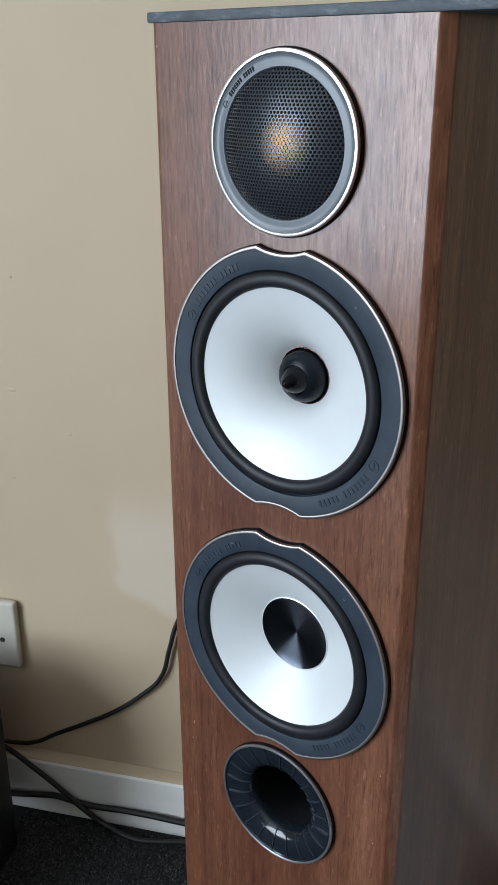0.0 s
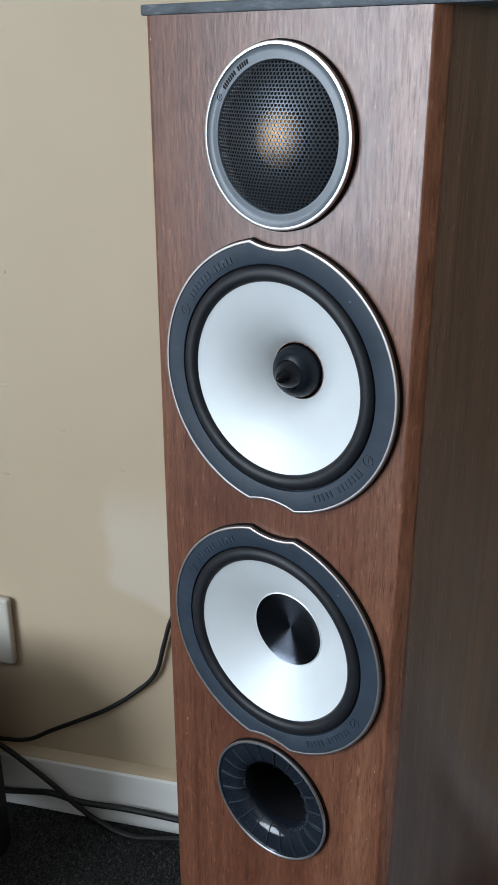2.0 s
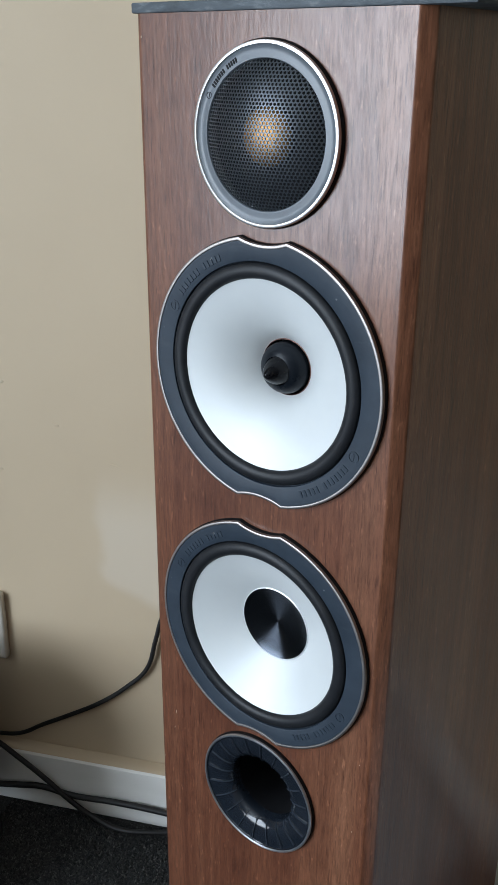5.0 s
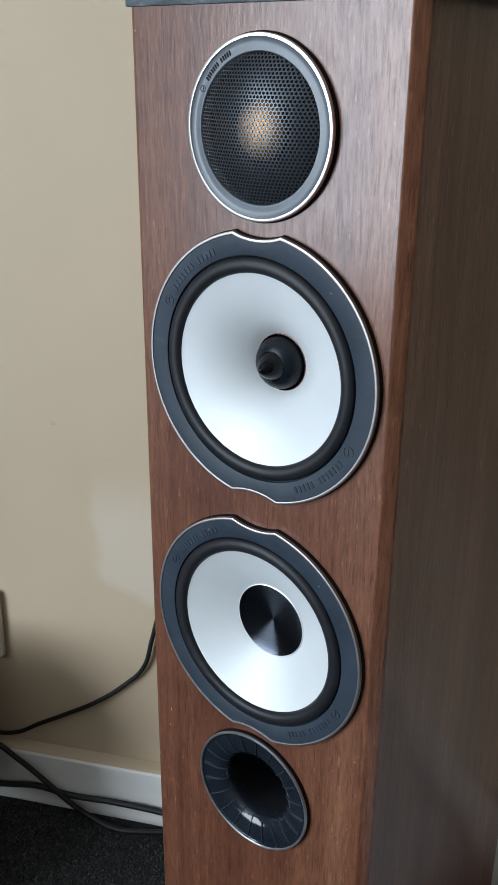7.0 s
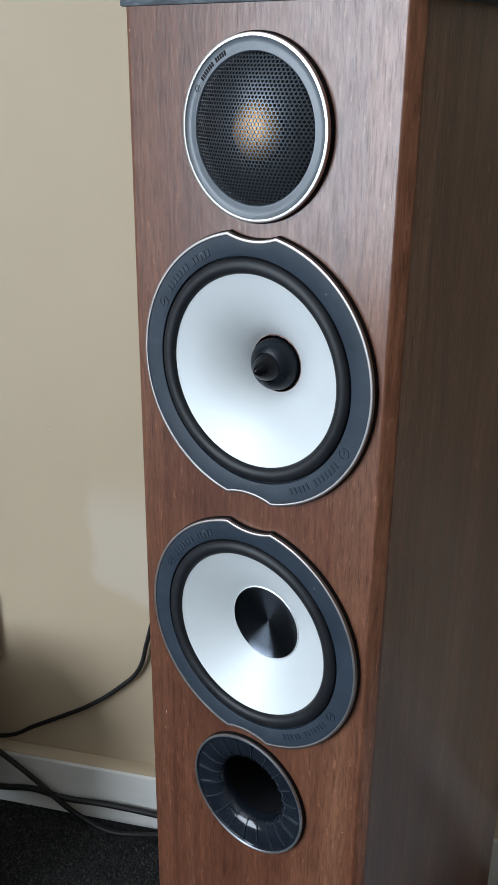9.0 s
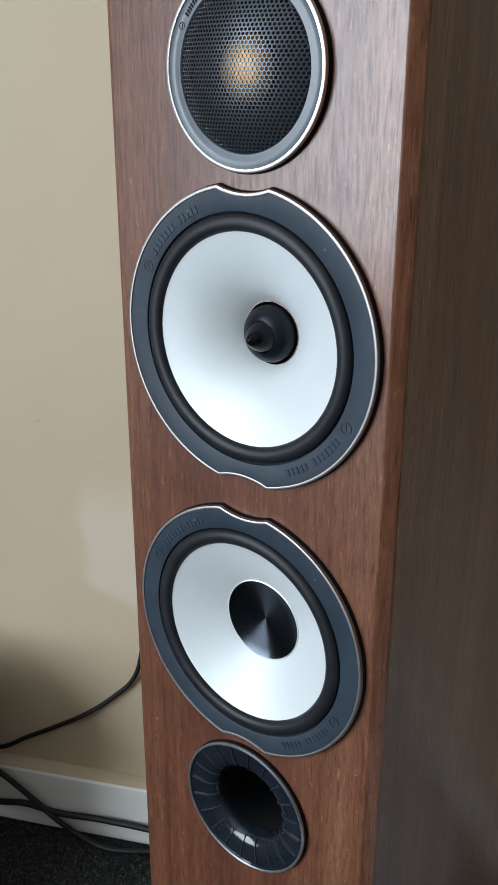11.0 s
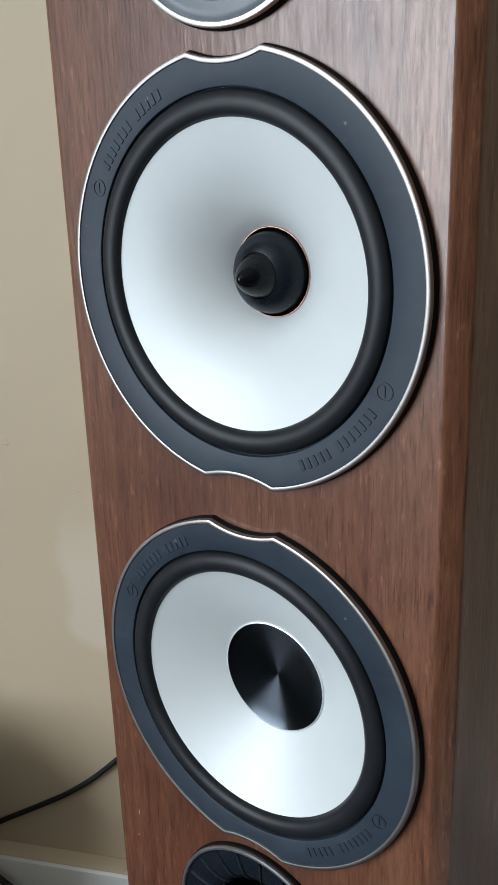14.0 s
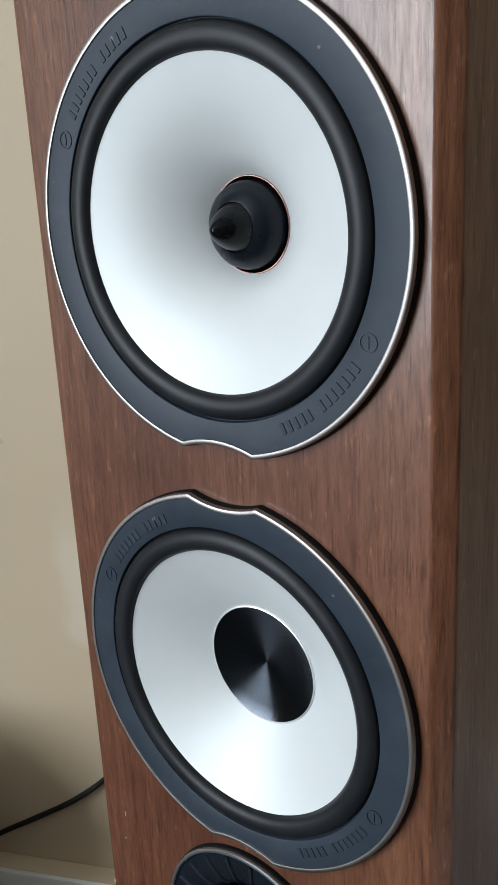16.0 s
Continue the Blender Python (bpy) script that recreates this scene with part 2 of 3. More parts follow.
def lathe(profile, n=160, tip=False, start=False):
    return rings([circle(r, y, n) for r, y in profile], tip, start)


# ---- the room ----
def setting(name, bm, material, label, category, smooth=False):
    ob = part(name, bm, material, None, label, WALL.copy(), smooth)
    return tagged(ob, label, category, kind="structure")


BACK = 0.016
setting("floor", box(ROOM_L - 0.2, ROOM_R + 0.2, ROOM_N - 0.2, BACK + 0.2, -0.1, 0.0), CARPET, "charcoal flecked short-pile carpet floor", "floor")
setting("ceiling", box(ROOM_L - 0.2, ROOM_R + 0.2, ROOM_N - 0.2, BACK + 0.2, HEIGHT, HEIGHT + 0.1), CEIL, "plain white painted ceiling", "ceiling")
setting("wall_north", box(ROOM_L - 0.2, ROOM_R + 0.2, BACK, BACK + 0.12, 0.0, HEIGHT), LIT_PATCH, "cream painted plaster wall with a painted-in paler patch of light", "wall")
setting("wall_east", box(ROOM_R, ROOM_R + 0.12, ROOM_N, BACK, 0.0, HEIGHT), PAINT, "cream painted plaster wall", "wall")
setting("wall_south", box(ROOM_L - 0.2, ROOM_R + 0.2, ROOM_N - 0.12, ROOM_N, 0.0, HEIGHT), PAINT, "cream painted plaster wall", "wall")
wl0, wl1 = ROOM_L - 0.14, ROOM_L
setting("wall_west", join([box(wl0, wl1, ROOM_N, WIN_Y0, 0, HEIGHT), box(wl0, wl1, WIN_Y1, BACK, 0, HEIGHT),
                           box(wl0, wl1, WIN_Y0, WIN_Y1, 0, WIN_Z0), box(wl0, wl1, WIN_Y0, WIN_Y1, WIN_Z1, HEIGHT)]), PAINT, "cream painted wall with a window opening", "wall")

win = new("window_1")
win.matrix_basis = WALL.copy()
tagged(win, "white framed full-height window letting in daylight", "window", kind="structure")
fx0, fx1 = wl0 + 0.02, wl0 + 0.07
part("window_frame", join([box(fx0, fx1, WIN_Y0, WIN_Y1, WIN_Z0, WIN_Z0 + 0.05), box(fx0, fx1, WIN_Y0, WIN_Y1, WIN_Z1 - 0.05, WIN_Z1),
                           box(fx0, fx1, WIN_Y0, WIN_Y0 + 0.05, WIN_Z0 + 0.05, WIN_Z1 - 0.05), box(fx0, fx1, WIN_Y1 - 0.05, WIN_Y1, WIN_Z0 + 0.05, WIN_Z1 - 0.05)]), GLOSS, win, smooth=False)
pane = part("pane", box(fx0 + 0.02, fx0 + 0.024, WIN_Y0 + 0.05, WIN_Y1 - 0.05, WIN_Z0 + 0.05, WIN_Z1 - 0.05), GLASS, win, smooth=False)
pane.visible_shadow = False
part("window_sill", box(ROOM_L - 0.06, ROOM_L + 0.06, WIN_Y0 - 0.04, WIN_Y1 + 0.04, WIN_Z0 - 0.03, WIN_Z0 - 0.002, 0.006), GLOSS, win)


def strip(prof):
    """A moulding of that section along the wall."""
    bm = bmesh.new()
    a = [bm.verts.new((ROOM_L, y, z)) for y, z in prof]
    b = [bm.verts.new((ROOM_R, y, z)) for y, z in prof]
    for i in range(len(prof)):
        j = (i + 1) % len(prof)
        bm.faces.new((a[i], a[j], b[j], b[i]))
    bm.faces.new(a)
    bm.faces.new(b)
    return bm


sk = part("baseboard", strip([(BACK - 0.001, 0.0), (0.0, 0.0), (0.0, 0.0685), (0.0006, 0.0715), (0.0030, 0.0735), (BACK - 0.001, 0.0735)]), GLOSS, None, "", WALL.copy())
tagged(sk, "white gloss skirting board with a cream top edge", "skirting board", kind="structure")
part("top_edge", strip([(BACK - 0.0005, 0.0738), (0.0028, 0.0738), (0.0016, 0.0748), (0.0026, 0.0758), (0.007, 0.0775), (BACK - 0.0005, 0.0795)]), PAINT, sk, "cream painted top edge")


def socket():
    ob = new("wall_socket")
    ob.matrix_basis = WALL @ pose(-0.0433, BACK, 0.241)
    tagged(ob, "white plastic double wall socket on the cream wall", "socket")
    part("faceplate", box(-0.073, 0.073, -0.0105, 0.0, -0.043, 0.043, 0.004, 3), PLATE, ob)
    for x in (-0.060, 0.0545):
        part("screw", rings([circle(0.0030, -0.0112, 20), circle(0.0030, -0.0100, 20)], True, True), SCREW, ob, "dark recessed screw", pose(x, 0, -0.006))
    for x in (-0.032, 0.030):
        part("rocker_switch", box(x - 0.006, x + 0.006, -0.0135, -0.0095, 0.014, 0.034, 0.0012), PLATE, ob)
        for hx0, hx1, hz0, hz1 in ((-0.002, 0.002, 0.0, 0.008), (-0.014, -0.008, -0.019, -0.015), (0.008, 0.014, -0.019, -0.015)):
            part("pin_hole", box(x + hx0, x + hx1, -0.0108, -0.009, hz0, hz1), SCREW, ob)


socket()

# small raised flaws in the plaster
wall = bpy.data.objects["wall_north"]
for u, z, w_, t_ in ((0.0605, 0.646, 0.0022, 0.0020), (0.0491, 0.531, 0.0048, 0.0024), (0.1078, 0.488, 0.0034, 0.0018), (0.0383, 0.434, 0.0060, 0.0018), (0.168, 0.450, 0.0060, 0.0011)):
    bm = bmesh.new()
    bmesh.ops.create_uvsphere(bm, u_segments=16, v_segments=8, radius=1)
    for v in bm.verts:
        v.co = v.co * (1 + 0.25 * noise.noise(v.co * 1.7 + Vector((u * 90, 0, z * 40))))
    bmesh.ops.transform(bm, matrix=pose(u, BACK, z, 0, 14, 0) @ Matrix.Diagonal((w_, 0.00055, t_, 1)), verts=bm.verts)
    part("plaster_flaw", bm, PAINT, wall)


# ---- black cabinet beside the speaker ----
def media_cabinet():
    ob = new("media_cabinet")
    ob.matrix_basis = WALL @ pose(0.036, -0.055, 0)
    tagged(ob, "low black lacquered media cabinet standing on the carpet", "cabinet")
    w, d, h = 0.9, 0.15, 0.25
    part("top_panel", box(-w, 0.0, -d, 0, h - 0.02, h, 0.002), BLACKWOOD, ob)
    part("side_panel", box(-0.018, 0.0, -d, 0, 0.0, h - 0.0205, 0.0015), BLACKWOOD, ob)
    part("side_panel", box(-w, -w + 0.018, -d, 0, 0.0, h - 0.0205, 0.0015), BLACKWOOD, ob)
    part("bottom_panel", box(-w + 0.0185, -0.0185, -d, 0, 0.05, 0.068, 0.0015), BLACKWOOD, ob)
    part("back_panel", box(-w + 0.0185, -0.0185, -0.008, -0.002, 0.0685, h - 0.0205), BLACKWOOD, ob)
    for k in range(2):
        x0 = -w + 0.02 + k * (w - 0.04) / 2
        part("door", box(x0 + 0.001, x0 + (w - 0.04) / 2 - 0.001, -d - 0.016, -d - 0.0005, 0.052, h - 0.022, 0.0015), BLACKWOOD, ob)
    for x in (-w + 0.05, -0.03):
        for y in (-d + 0.035, -0.035):
            part("foot", lathe([(0.022, 0.05), (0.024, 0.045), (0.020, 0.002), (0.018, 0.0)], 24, True, True), BLACKWOOD, ob, "", pose(x, y, 0, 90, 0, 0) @ pose(0, 0, 0))
    return ob


media_cabinet()


# ---- unseen pale rug added on the speaker's far side for sheen in its lacquer ----
SHEEN_RUG = mat("pale_sheen_rug", (0.6, 0.6, 0.58), 0.9, 0, 0.1)
rf = noise_tex(SHEEN_RUG, (380, 380, 380), 1.0, 3, 0.7)
link(SHEEN_RUG, ramp(SHEEN_RUG, rf, [(0.3, (0.50, 0.51, 0.52)), (0.7, (0.66, 0.67, 0.68))]), bsdf(SHEEN_RUG).inputs["Base Color"])
bump(SHEEN_RUG, rf, 0.8, 0.003)
rug = part("rug", box(0.715, 1.30, -0.85, -0.03, 0.001, 0.012, 0.004), SHEEN_RUG, None, "", WALL.copy())
tagged(rug, "unseen pale grey short-pile rug added on the carpet as a reflector", "rug")


# ---- the loudspeaker ----
HW, DEPTH, TOP, FOOT, ROUND = 0.0836, 0.250, 0.8514, 0.012, 0.0065
ROUND_L = 0.0036      # the other front corner is worn less round
OFF = -0.0007        # the cabinet's middle relative to the drivers' axis
WOOFERS, Z_TW, Z_PORT = (0.6750, 0.5131), 0.7960, 0.3937
R_W, R_TW, R_PORT, NOTCH, DIP = 0.0738, 0.0430, 0.0424, 0.01476, 0.0026

speaker = new("loudspeaker")
tagged(speaker, "walnut veneered floorstanding loudspeaker with two silver cones", "loudspeaker")


def front_panel():
    """Flat front with round cut-outs, and the tubes of their edges."""
    bm = bmesh.new()
    x0, x1 = OFF - HW + ROUND_L, OFF + HW - ROUND
    edges = []

    def ring(pts):
        vs = [bm.verts.new(p) for p in pts]
        es = [bm.edges.new((vs[i], vs[(i + 1) % len(vs)])) for i in range(len(vs))]
        edges.extend(es)
        return vs

    ring([(x0, 0, FOOT), (x1, 0, FOOT), (x1, 0, TOP), (x0, 0, TOP)])
    holes = [(z, R_W - 0.006) for z in WOOFERS] + [(Z_TW, R_TW - 0.004), (Z_PORT, R_PORT - 0.004)]
    loops = [ring(circle(r, 0, 96, 0, z)) for z, r in holes]
    bmesh.ops.triangle_fill(bm, use_beauty=True, use_dissolve=False, edges=edges, normal=(0, -1, 0))
    for vs in loops:
        back = [bm.verts.new((v.co.x, 0.016, v.co.z)) for v in vs]
        for i in range(len(vs)):
            j = (i + 1) % len(vs)
            bm.faces.new((vs[i], vs[j], back[j], back[i]))
    return bm


def cabinet_shell():
    """Sides with rounded upright corners, back, top and bottom."""
    pts = []
    x0, x1, y0, y1 = OFF - HW, OFF + HW, 0.0, DEPTH
    for sx, sy, r, a0 in ((x1, y0, ROUND, -90), (x1, y1, ROUND, 0), (x0, y1, ROUND_L, 90), (x0, y0, ROUND_L, 180)):
        cx, cy = sx + (r if sx == x0 else -r), sy + (r if sy == y0 else -r)
        if (sx, sy) == (x1, y0):
            # this corner is planed off flat, its two edges eased
            for e in (0.0, 0.0005, 0.0010, 0.0016):
                pts.append((x1 - r + e, e * e / 0.0032))
            for e in (0.0016, 0.0010, 0.0005, 0.0):
                pts.append((x1 - e * e / 0.0032, r - e))
            continue
        for k in range(9):
            a = radians(a0 + 90 * k / 8)
            pts.append((cx + r * math.cos(a), cy + r * math.sin(a)))
    bm = bmesh.new()
    lo = [bm.verts.new((x, y, FOOT)) for x, y in pts]
    hi = [bm.verts.new((x, y, TOP)) for x, y in pts]
    n = len(pts)
    for i in range(n - 1):
        bm.faces.new((lo[i], lo[i + 1], hi[i + 1], hi[i]))
    bm.faces.new(lo)
    bm.faces.new(hi)
    return bm


part("front_baffle", front_panel(), WOOD, speaker, "walnut veneer front with round cut-outs", smooth=False)
part("cabinet", cabinet_shell(), WOOD, speaker)
RAW = mat("raw_chipped_wood", (0.36, 0.26, 0.19), 0.8)
for cx, cz, cw, ch in ((OFF - HW + 0.0022, 0.3795, 0.0006, 0.0010), (OFF - HW + 0.0038, 0.8405, 0.0004, 0.0007), (-0.0700, 0.4225, 0.0003, 0.0016), (-0.0715, 0.4090, 0.00025, 0.0008), (0.0690, 0.4010, 0.0003, 0.0004), (0.0715, 0.4530, 0.0003, 0.0004)):
    bm = bmesh.new()
    bmesh.ops.create_uvsphere(bm, u_segments=10, v_segments=6, radius=1)
    bmesh.ops.transform(bm, matrix=pose(cx, 0.0, cz, 0, 9, 0) @ Matrix.Diagonal((cw, 0.00018, ch, 1)), verts=bm.verts)
    part("chip", bm, RAW, speaker, "pale chip in the veneer")
for fx in (-0.06, 0.057):
    for fy in (0.03, 0.22):
        part("foot", lathe([(0.014, 0.0), (0.016, 0.002), (0.016, FOOT - 0.0005)], 24, True, True), RUBBER, speaker, "", pose(fx, fy, 0, 90, 0, 0))


def rho(a, inset):
    """Outline of a woofer's frame at the angle a: a circle with a shallow bay above and below."""
    r = R_W - inset
    h = math.sqrt(R_W ** 2 - NOTCH ** 2)
    ra = (NOTCH ** 2 + DIP ** 2) / (2 * DIP)
    c = h - DIP + ra
    ra += inset
    s = abs(math.sin(a))
    q = (c * s) ** 2 - c * c + ra * ra
    if q > 0 and s > 0.5:
        r = min(r, c * s - math.sqrt(q))
    return r


def bay_loop(inset, y, n=360):
    return [(rho(2 * math.pi * i / n, inset) * math.cos(2 * math.pi * i / n), y, rho(2 * math.pi * i / n, inset) * math.sin(2 * math.pi * i / n)) for i in range(n)]


def arc_bars(r, a0, a1, height, width, lift, y):
    """Two runs of small raised bars along an arc, seven and five."""
    out = []
    for k in range(13):
        if k == 7:
            continue
        a = radians(a0 + (a1 - a0) * (k + 0.5) / 13)
        b = box(-width / 2, width / 2, -lift, 0.0002, -height / 2, height / 2, 0.00012, 1)
        bmesh.ops.transform(b, matrix=Matrix.Translation((r * math.cos(a), y, r * math.sin(a))) @ Matrix.Rotation(math.pi / 2 - a, 4, "Y"), verts=b.verts)
        out.append(b)
    return join(out)


def emblem(r, a, size, y):
    """Small raised ring with an upright bar in it."""
    c = (r * math.cos(radians(a)), r * math.sin(radians(a)))
    t = size * 0.16
    prof = [(size, y + 0.0002), (size, y - 0.0003), (size - t, y - 0.0003), (size - t, y + 0.0002)]
    ringm = rings([circle(q, yy, 40, c[0], c[1]) for q, yy in prof])
    bar = box(c[0] - t / 2, c[0] + t / 2, y - 0.0003, y + 0.0002, c[1] - size * 0.6, c[1] + size * 0.6)
    return join([ringm, bar])


FACE = -0.0036


def woofer(z, mid):
    at = pose(0, 0, z)
    frame_bm = rings([bay_loop(-0.0004, 0.0, 720), bay_loop(-0.0004, -0.0014, 720), bay_loop(-0.0001, -0.0021, 720), bay_loop(0.0018, -0.0022, 720), bay_loop(0.0019, FACE, 720),
                      circle(0.0616, FACE, 720), circle(0.0613, FACE + 0.00015, 720), circle(0.0611, FACE + 0.0006, 720), circle(0.0611, FACE + 0.0018, 720), circle(0.0602, FACE + 0.0022, 720), circle(0.0602, 0.02, 720)])
    w = part("woofer", frame_bm, FLANGE, speaker, "dark grey driver frame with bayed edge", at)
    part("frame_edge", rings([bay_loop(-0.0005, 0.0, 720), bay_loop(-0.0005, -0.0015, 720), bay_loop(-0.0001, -0.0023, 720), bay_loop(0.0005, -0.0024, 720)]), BASKET, w, "black outer edge")
    part("trim_ring", rings([bay_loop(0.0000, -0.0018, 720), bay_loop(0.0000, -0.0035, 720), bay_loop(0.0002, -0.0040, 720), bay_loop(0.0006, -0.0042, 720), bay_loop(0.0014, -0.0042, 720), bay_loop(0.0017, -0.0041, 720), bay_loop(0.0019, -0.0034, 720)]), TRIM, w, "polished silver trim ring")
    roll = [(0.0612, -0.0012), (0.0607, -0.0019)]
    for k in range(15):
        a = math.pi * k / 14
        roll.append((0.0564 + 0.0041 * math.cos(a), -0.0024 - 0.0028 * math.sin(a)))
    roll.append((0.0518, -0.0016))
    part("surround", lathe(roll, 240), RUBBER, w, "black rubber roll surround")
    prof = []
    r0, r1, y0, y1 = 0.0526, (0.0158 if mid else 0.0238), -0.0023, (0.0208 if mid else 0.0146)
    for k in range(25):
        q = k / 24
        prof.append((r0 + (r1 - r0) * q, y0 + (y1 - y0) * (0.53 * q + 0.47 * q ** 3.4 if mid else 0.9 * q + 0.1 * q ** 3)))
    part("cone", lathe(prof, 240), CONE, w, "satin silver-white metal cone")
    if mid:
        part("voice_coil_former", lathe([(0.0161, 0.0204), (0.0159, 0.0200), (0.0157, 0.0200), (0.0153, 0.0205), (0.0151, 0.0215), (0.0151, 0.032)], 120), COPPER, w, "dark coppery ring in the cone's throat")
        body = [(0.0143, 0.032), (0.0144, 0.0212), (0.0145, 0.0196), (0.0143, 0.0176), (0.0136, 0.0154), (0.0122, 0.0134), (0.0101, 0.0119), (0.0081, 0.0112)]
        part("phase_plug", lathe(body, 120), PLUG, w, "black bullet-shaped plug")
        tipp = [(0.0080, 0.0114), (0.0077, 0.0111), (0.0075, 0.0104), (0.0066, 0.0082), (0.0052, 0.0056), (0.0034, 0.0030), (0.0016, 0.0011), (0.0007, 0.0006), (0.0002, 0.0005)]
        part("plug_tip", lathe(tipp, 96, True), PLUG_TIP, w, "glossy pointed tip")
        part("throat", lathe([(0.0166, 0.031), (0.001, 0.0315)], 64), DARK, w)
    else:
        part("dust_cap", lathe([(0.0234, 0.0140), (0.0232, 0.0141), (0.0175, 0.0150), (0.0115, 0.0159), (0.0055, 0.0167), (0.0005, 0.0173)], 160, True), CAP, w, "dished spun black metal cap")
        part("cap_rim", lathe([(0.0240, 0.0148), (0.0239, 0.0139), (0.0235, 0.0138), (0.0233, 0.0143)], 160), RIM, w, "thin bright rim")
    for turn in (0, 180):
        part("embossing", arc_bars(0.0660, 146.5 + turn, 113.5 + turn, 0.0038, 0.0017, 0.00035, FACE), FLANGE, w)["kind"] = "stuff"
        part("emblem", emblem(0.0660, 153 + turn, 0.0030, FACE), FLANGE, w)
    return w


PLUG_TIP = soft_black("plug_gloss", (0.003, 0.003, 0.004), 0.08, 0.14, 300, 0.00001)
bsdf(PLUG_TIP).inputs["Specular IOR Level"].default_value = 0.16
woofer(WOOFERS[0], True)
woofer(WOOFERS[1], False)


def mesh_grille(radius, pitch, height):
    """Domed hexagonal mesh: each opening has its own edge and depth."""
    def lift(x, z):
        q = min(1.0, (x * x + z * z) / radius ** 2)
        return -0.0026 - height * (1 - q) ** 0.85
    bm = bmesh.new()
    rows = int(radius / (pitch * 0.866)) + 2
    for j in range(-rows, rows + 1):
        for i in range(-rows, rows + 1):
            cx, cz = pitch * (i + 0.5 * (j % 2)), pitch * 0.866 * j
            if math.hypot(cx, cz) > radius + 0.3 * pitch:
                continue
            o, n_, d = [], [], []
            for k in range(6):
                a = radians(30 + 60 * k)
                for lst, rr, dep in ((o, pitch / math.sqrt(3), 0.0), (n_, pitch * 0.43, 0.0), (d, pitch * 0.41, 0.0005)):
                    x, z = cx + rr * math.cos(a), cz + rr * math.sin(a)
                    m = math.hypot(x, z)
                    if m > radius:
                        x, z = x * radius / m, z * radius / m
                    lst.append(bm.verts.new((x, lift(x, z) + dep, z)))
            for k in range(6):
                l = (k + 1) % 6
                bm.faces.new((o[k], o[l], n_[l], n_[k]))
                bm.faces.new((n_[k], n_[l], d[l], d[k]))
    return bm


def tweeter():
    at = pose(0, 0, Z_TW)
    t = part("tweeter", lathe([(0.0436, 0.0), (0.0436, -0.0014), (0.0430, -0.0022), (0.0414, -0.0024), (0.0412, -0.0036), (0.0405, -0.0034), (0.0398, -0.0030), (0.0380, -0.0029), (0.0362, -0.0032), (0.0352, -0.0032), (0.0348, -0.0026), (0.0347, 0.006)], 200), TFACE, speaker, "grey satin tweeter faceplate", at)
    part("outer_rim", lathe([(0.0437, 0.0), (0.0437, -0.0012), (0.0433, -0.0020), (0.0428, -0.0025)], 200), BASKET, t, "black rim")
    part("trim_ring", lathe([(0.0430, -0.0018), (0.0430, -0.0036), (0.0428, -0.0041), (0.0424, -0.0043), (0.0414, -0.0043), (0.0411, -0.0041), (0.0409, -0.0033)], 200), TWEETER_TRIM, t, "wide polished silver trim ring")
    part("mesh_grille", mesh_grille(0.0347, 0.00195, 0.0094), GRILLE, t, "black hexagonal wire mesh dome", smooth=False)
    dome = [(0.0142 * math.cos(radians(a)), 0.0006 - 0.0068 * math.sin(radians(a))) for a in range(0, 90, 6)]
    part("dome", lathe(dome + [(0.0002, -0.0062)], 96, True), GOLD, t, "gold coloured metal dome")
    part("dome_surround", lathe([(0.0142, 0.0006), (0.0150, -0.0006), (0.0160, 0.0006), (0.0175, 0.0004), (0.0245, 0.0008), (0.0344, 0.0030)], 120), DARK, t, "black dome surround")
    part("embossing", arc_bars(0.0378, 145, 115.5, 0.0025, 0.0011, 0.0003, -0.0029), BASKET, t)["kind"] = "stuff"
    part("emblem", emblem(0.0380, 152.0, 0.0016, -0.0029), BASKET, t)


tweeter()


def reflex_port():
    at = pose(0, 0, Z_PORT)
    flare = [(0.0408, -0.0034), (0.0400, -0.0026), (0.0340, -0.0022), (0.0295, -0.0014), (0.0268, -0.0002), (0.0248, 0.0012), (0.0236, 0.0032), (0.0230, 0.0060), (0.0228, 0.0090)]
    p = part("reflex_port", lathe(flare, 200), PORT, speaker, "glossy black flared bass port", at)
    part("tube", lathe([(0.0228, 0.0090), (0.0224, 0.03), (0.0222, 0.12), (0.001, 0.1205)], 96), DARK, p, "dark inside of the port tube")
    part("port_rim", lathe([(0.0428, 0.0), (0.0428, -0.0018), (0.0423, -0.0026)], 200), BASKET, p, "black rim")
    part("trim_ring", lathe([(0.0424, -0.0018), (0.0424, -0.0034), (0.0420, -0.0040), (0.0412, -0.0040), (0.0408, -0.0036), (0.0406, -0.0026)], 200), GREY_TRIM, p, "grey metal trim ring")
    pts = [(0.0392, -0.0026), (0.0340, -0.0022), (0.0295, -0.0014), (0.0268, -0.0002), (0.0248, 0.0012), (0.0236, 0.0034)]
    bm = bmesh.new()
    loops = []
    for sx, up in ((-0.00050, 0.0002), (-0.00042, -0.0005), (-0.00020, -0.0009), (0.00020, -0.0009), (0.00042, -0.0005), (0.00050, 0.0002)):
        loops.append([bm.verts.new((r, y + up, sx)) for r, y in pts])
    for a, b in zip(loops, loops[1:]):
        for i in range(len(pts) - 1):
            bm.faces.new((a[i], a[i + 1], b[i + 1], b[i]))
    rib = part("rib", bm, RIB, p, "shiny rib in paler plastic for its glint", pose(0, 0, 0, 0, 4, 0))
    for k in range(1, 20):
        o = new("rib", rib.data)
        o.matrix_basis = pose(0, 0, 0, 0, 4 + 18 * k, 0)
        o.parent = p


reflex_port()

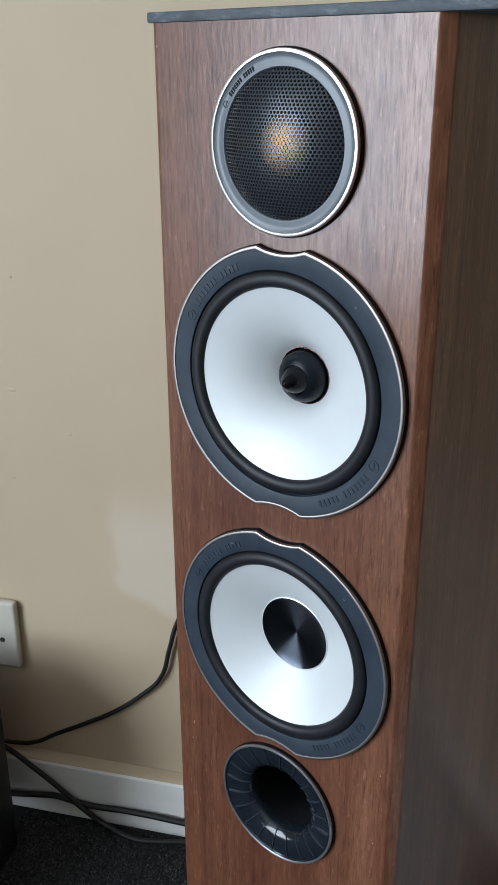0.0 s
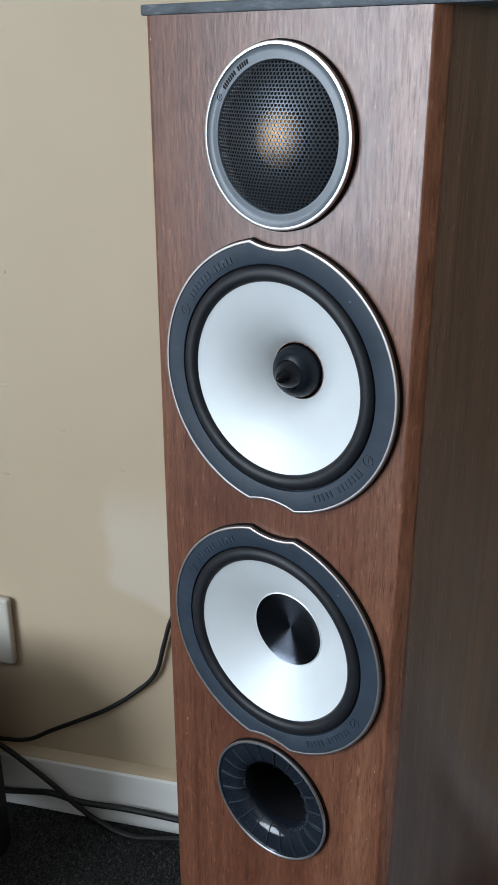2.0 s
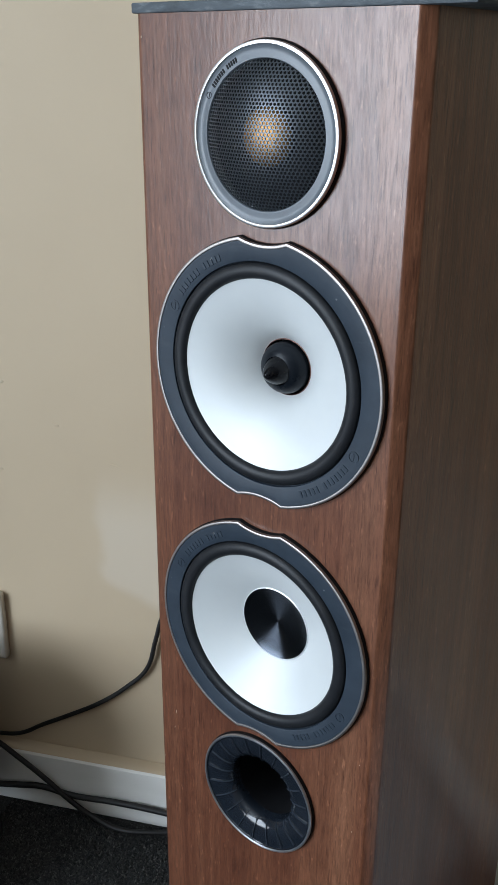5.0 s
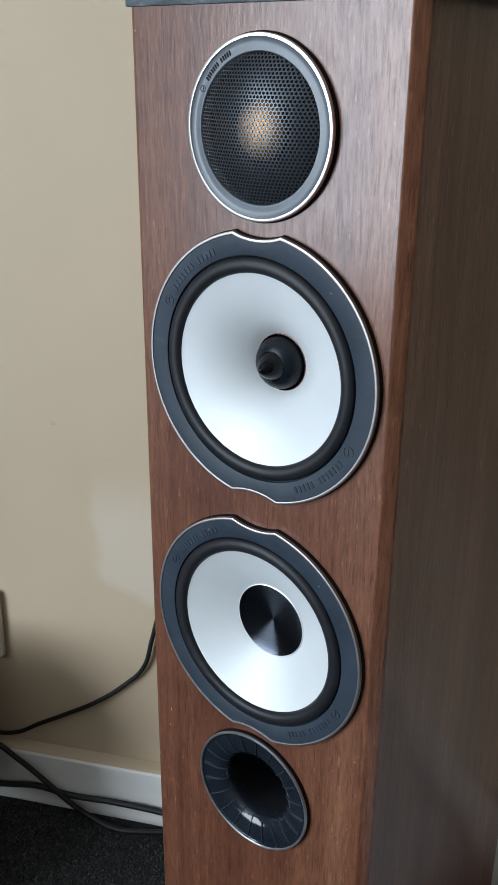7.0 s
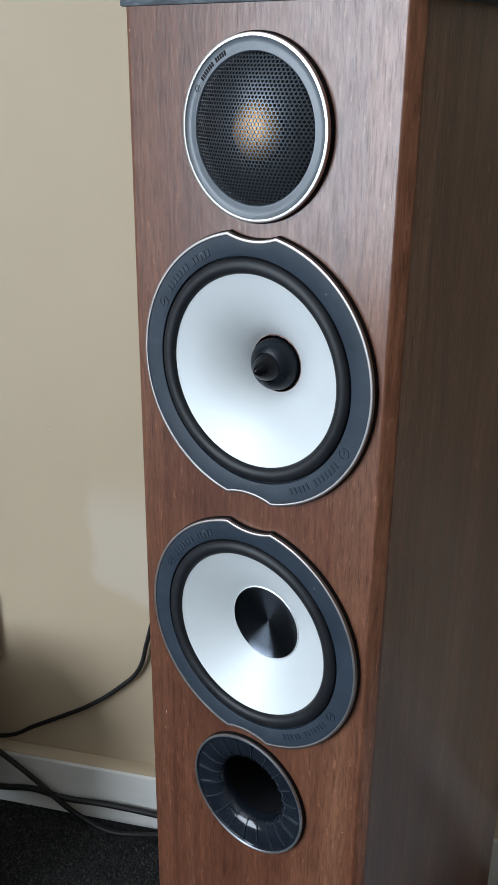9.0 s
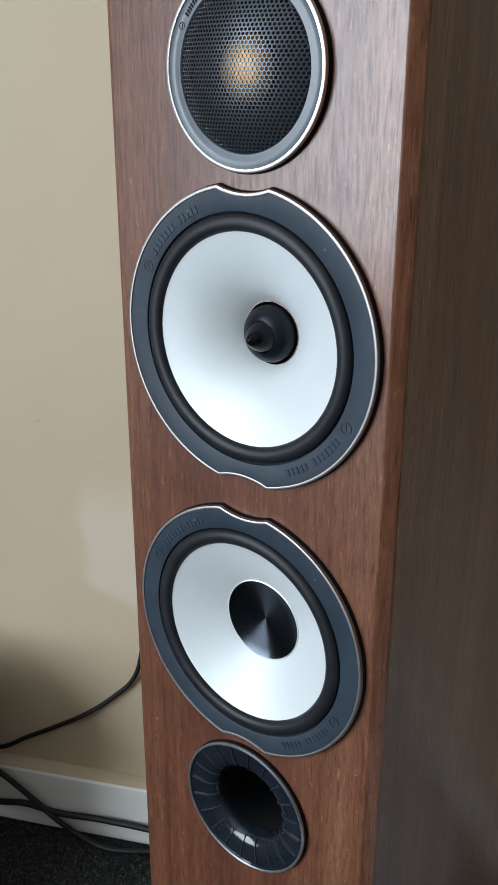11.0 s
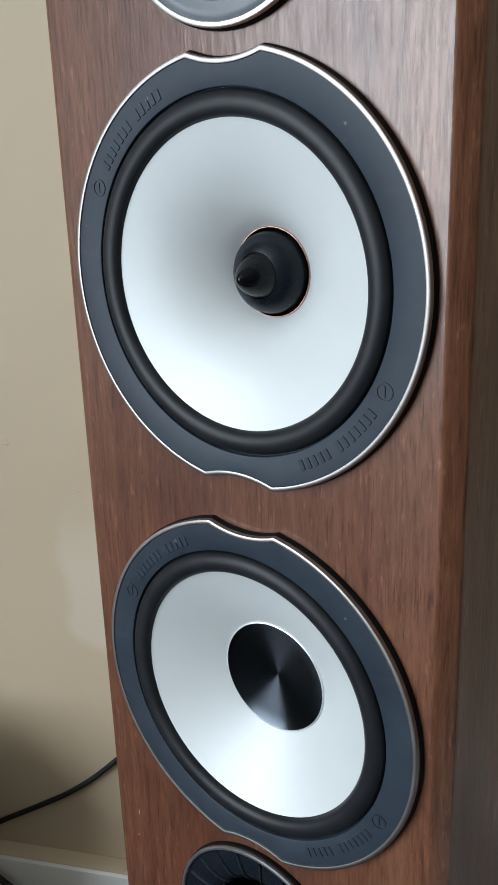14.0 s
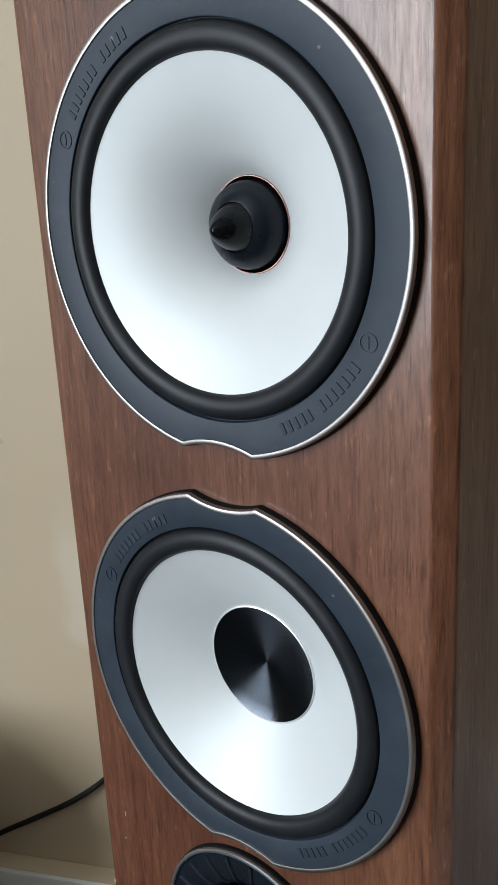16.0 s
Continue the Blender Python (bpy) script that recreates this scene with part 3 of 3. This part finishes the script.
# ---- on top of the speaker ----
tm = part("top_mat", box(OFF - HW - 0.0016, OFF + HW + 0.020, -0.0012, DEPTH + 0.002, TOP, TOP + 0.0050, 0.0009, 2), SLATE)
tagged(tm, "scuffed dark grey slab lying on the loudspeaker's top", "slab")


# ---- cables ----
def cable(label, points, radius):
    cu = bpy.data.curves.new("cable", "CURVE")
    cu.dimensions, cu.bevel_depth, cu.bevel_resolution, cu.resolution_u = "3D", radius, 3, 10
    sp = cu.splines.new("BEZIER")
    sp.bezier_points.add(len(points) - 1)
    for b, p in zip(sp.bezier_points, points):
        b.co = p
        b.handle_left_type = b.handle_right_type = "AUTO"
    cu.materials.append(CABLE)
    tmp = bpy.data.objects.new("tmp", cu)
    scene.collection.objects.link(tmp)
    me = bpy.data.meshes.new_from_object(tmp.evaluated_get(bpy.context.evaluated_depsgraph_get()))
    bpy.data.objects.remove(tmp)
    for f in me.polygons:
        f.use_smooth = True
    ob = new("cable", me)
    return tagged(ob, label, "cable")


cable("black speaker cable hanging against the cream wall", [(-0.225, 0.262, 0.40), (-0.278, 0.249, 0.335), (-0.3017, 0.2378, 0.2846), (-0.3104, 0.2341, 0.2511), (-0.3207, 0.2296, 0.2127), (-0.343, 0.22, 0.1844), (-0.3754, 0.2059, 0.1548), (-0.4084, 0.1916, 0.1322), (-0.4423, 0.1769, 0.1106), (-0.4703, 0.1648, 0.0922), (-0.5034, 0.1504, 0.0865), (-0.56, 0.122, 0.088)], 0.0025)
cable("black cable sagging from behind the cabinet onto the carpet", [(-0.53, 0.108, 0.125), (-0.4827, 0.1354, 0.0975), (-0.4533, 0.1482, 0.0752), (-0.4228, 0.1614, 0.0489), (-0.3984, 0.172, 0.0252), (-0.3750, 0.1822, 0.0080), (-0.3359, 0.1905, 0.0036), (-0.3127, 0.2038, 0.0035), (-0.2888, 0.2208, 0.0035), (-0.23, 0.25, 0.0035)], 0.0031)
cable("thick black cable running along the skirting board", [(-0.545, 0.110, 0.022), (-0.4901, 0.1388, 0.0239), (-0.4626, 0.1507, 0.0287), (-0.4356, 0.1624, 0.0326), (-0.403, 0.1765, 0.0277), (-0.3512, 0.199, 0.0293), (-0.2914, 0.2249, 0.0274), (-0.22, 0.254, 0.022), (-0.14, 0.288, 0.0042)], 0.0036)


# ---- carpet pile in the open corner by the wall ----
def carpet_pile(count):
    rng = np.random.default_rng(7)
    bm_v, bm_f = [], []
    for k in range(count):
        u, v = rng.uniform(0.02, 0.34), rng.uniform(-0.17, -0.003)
        a, hgt, lean = rng.uniform(0, 6.28), rng.uniform(0.0012, 0.0030), rng.normal(0, 0.0012, 2)
        w_ = 0.0015
        i = len(bm_v)
        for q in range(3):
            p = WALL @ Vector((u + w_ * math.cos(a + 2.09 * q), v + w_ * math.sin(a + 2.09 * q), 0.0))
            bm_v.append(tuple(p))
        bm_v.append(tuple(WALL @ Vector((u + lean[0], v + lean[1], hgt))))
        bm_f += [(i, i + 1, i + 3), (i + 1, i + 2, i + 3), (i + 2, i, i + 3)]
    me = bpy.data.meshes.new("carpet_pile")
    me.from_pydata(bm_v, [], bm_f)
    m = mat("carpet_yarn", (0.05, 0.05, 0.048), 0.95, 0, 0.1)
    g = m.node_tree.nodes.new("ShaderNodeNewGeometry")
    link(m, ramp(m, g.outputs["Random Per Island"], [(0.0, (0.018, 0.019, 0.020)), (0.6, (0.040, 0.041, 0.040)), (0.86, (0.055, 0.055, 0.053)), (1.0, (0.10, 0.098, 0.093))]), bsdf(m).inputs["Base Color"])
    me.materials.append(m)
    return tagged(new("carpet_pile", me), "short charcoal carpet tufts with pale flecks", "carpet", kind="stuff")


carpet_pile(22000)
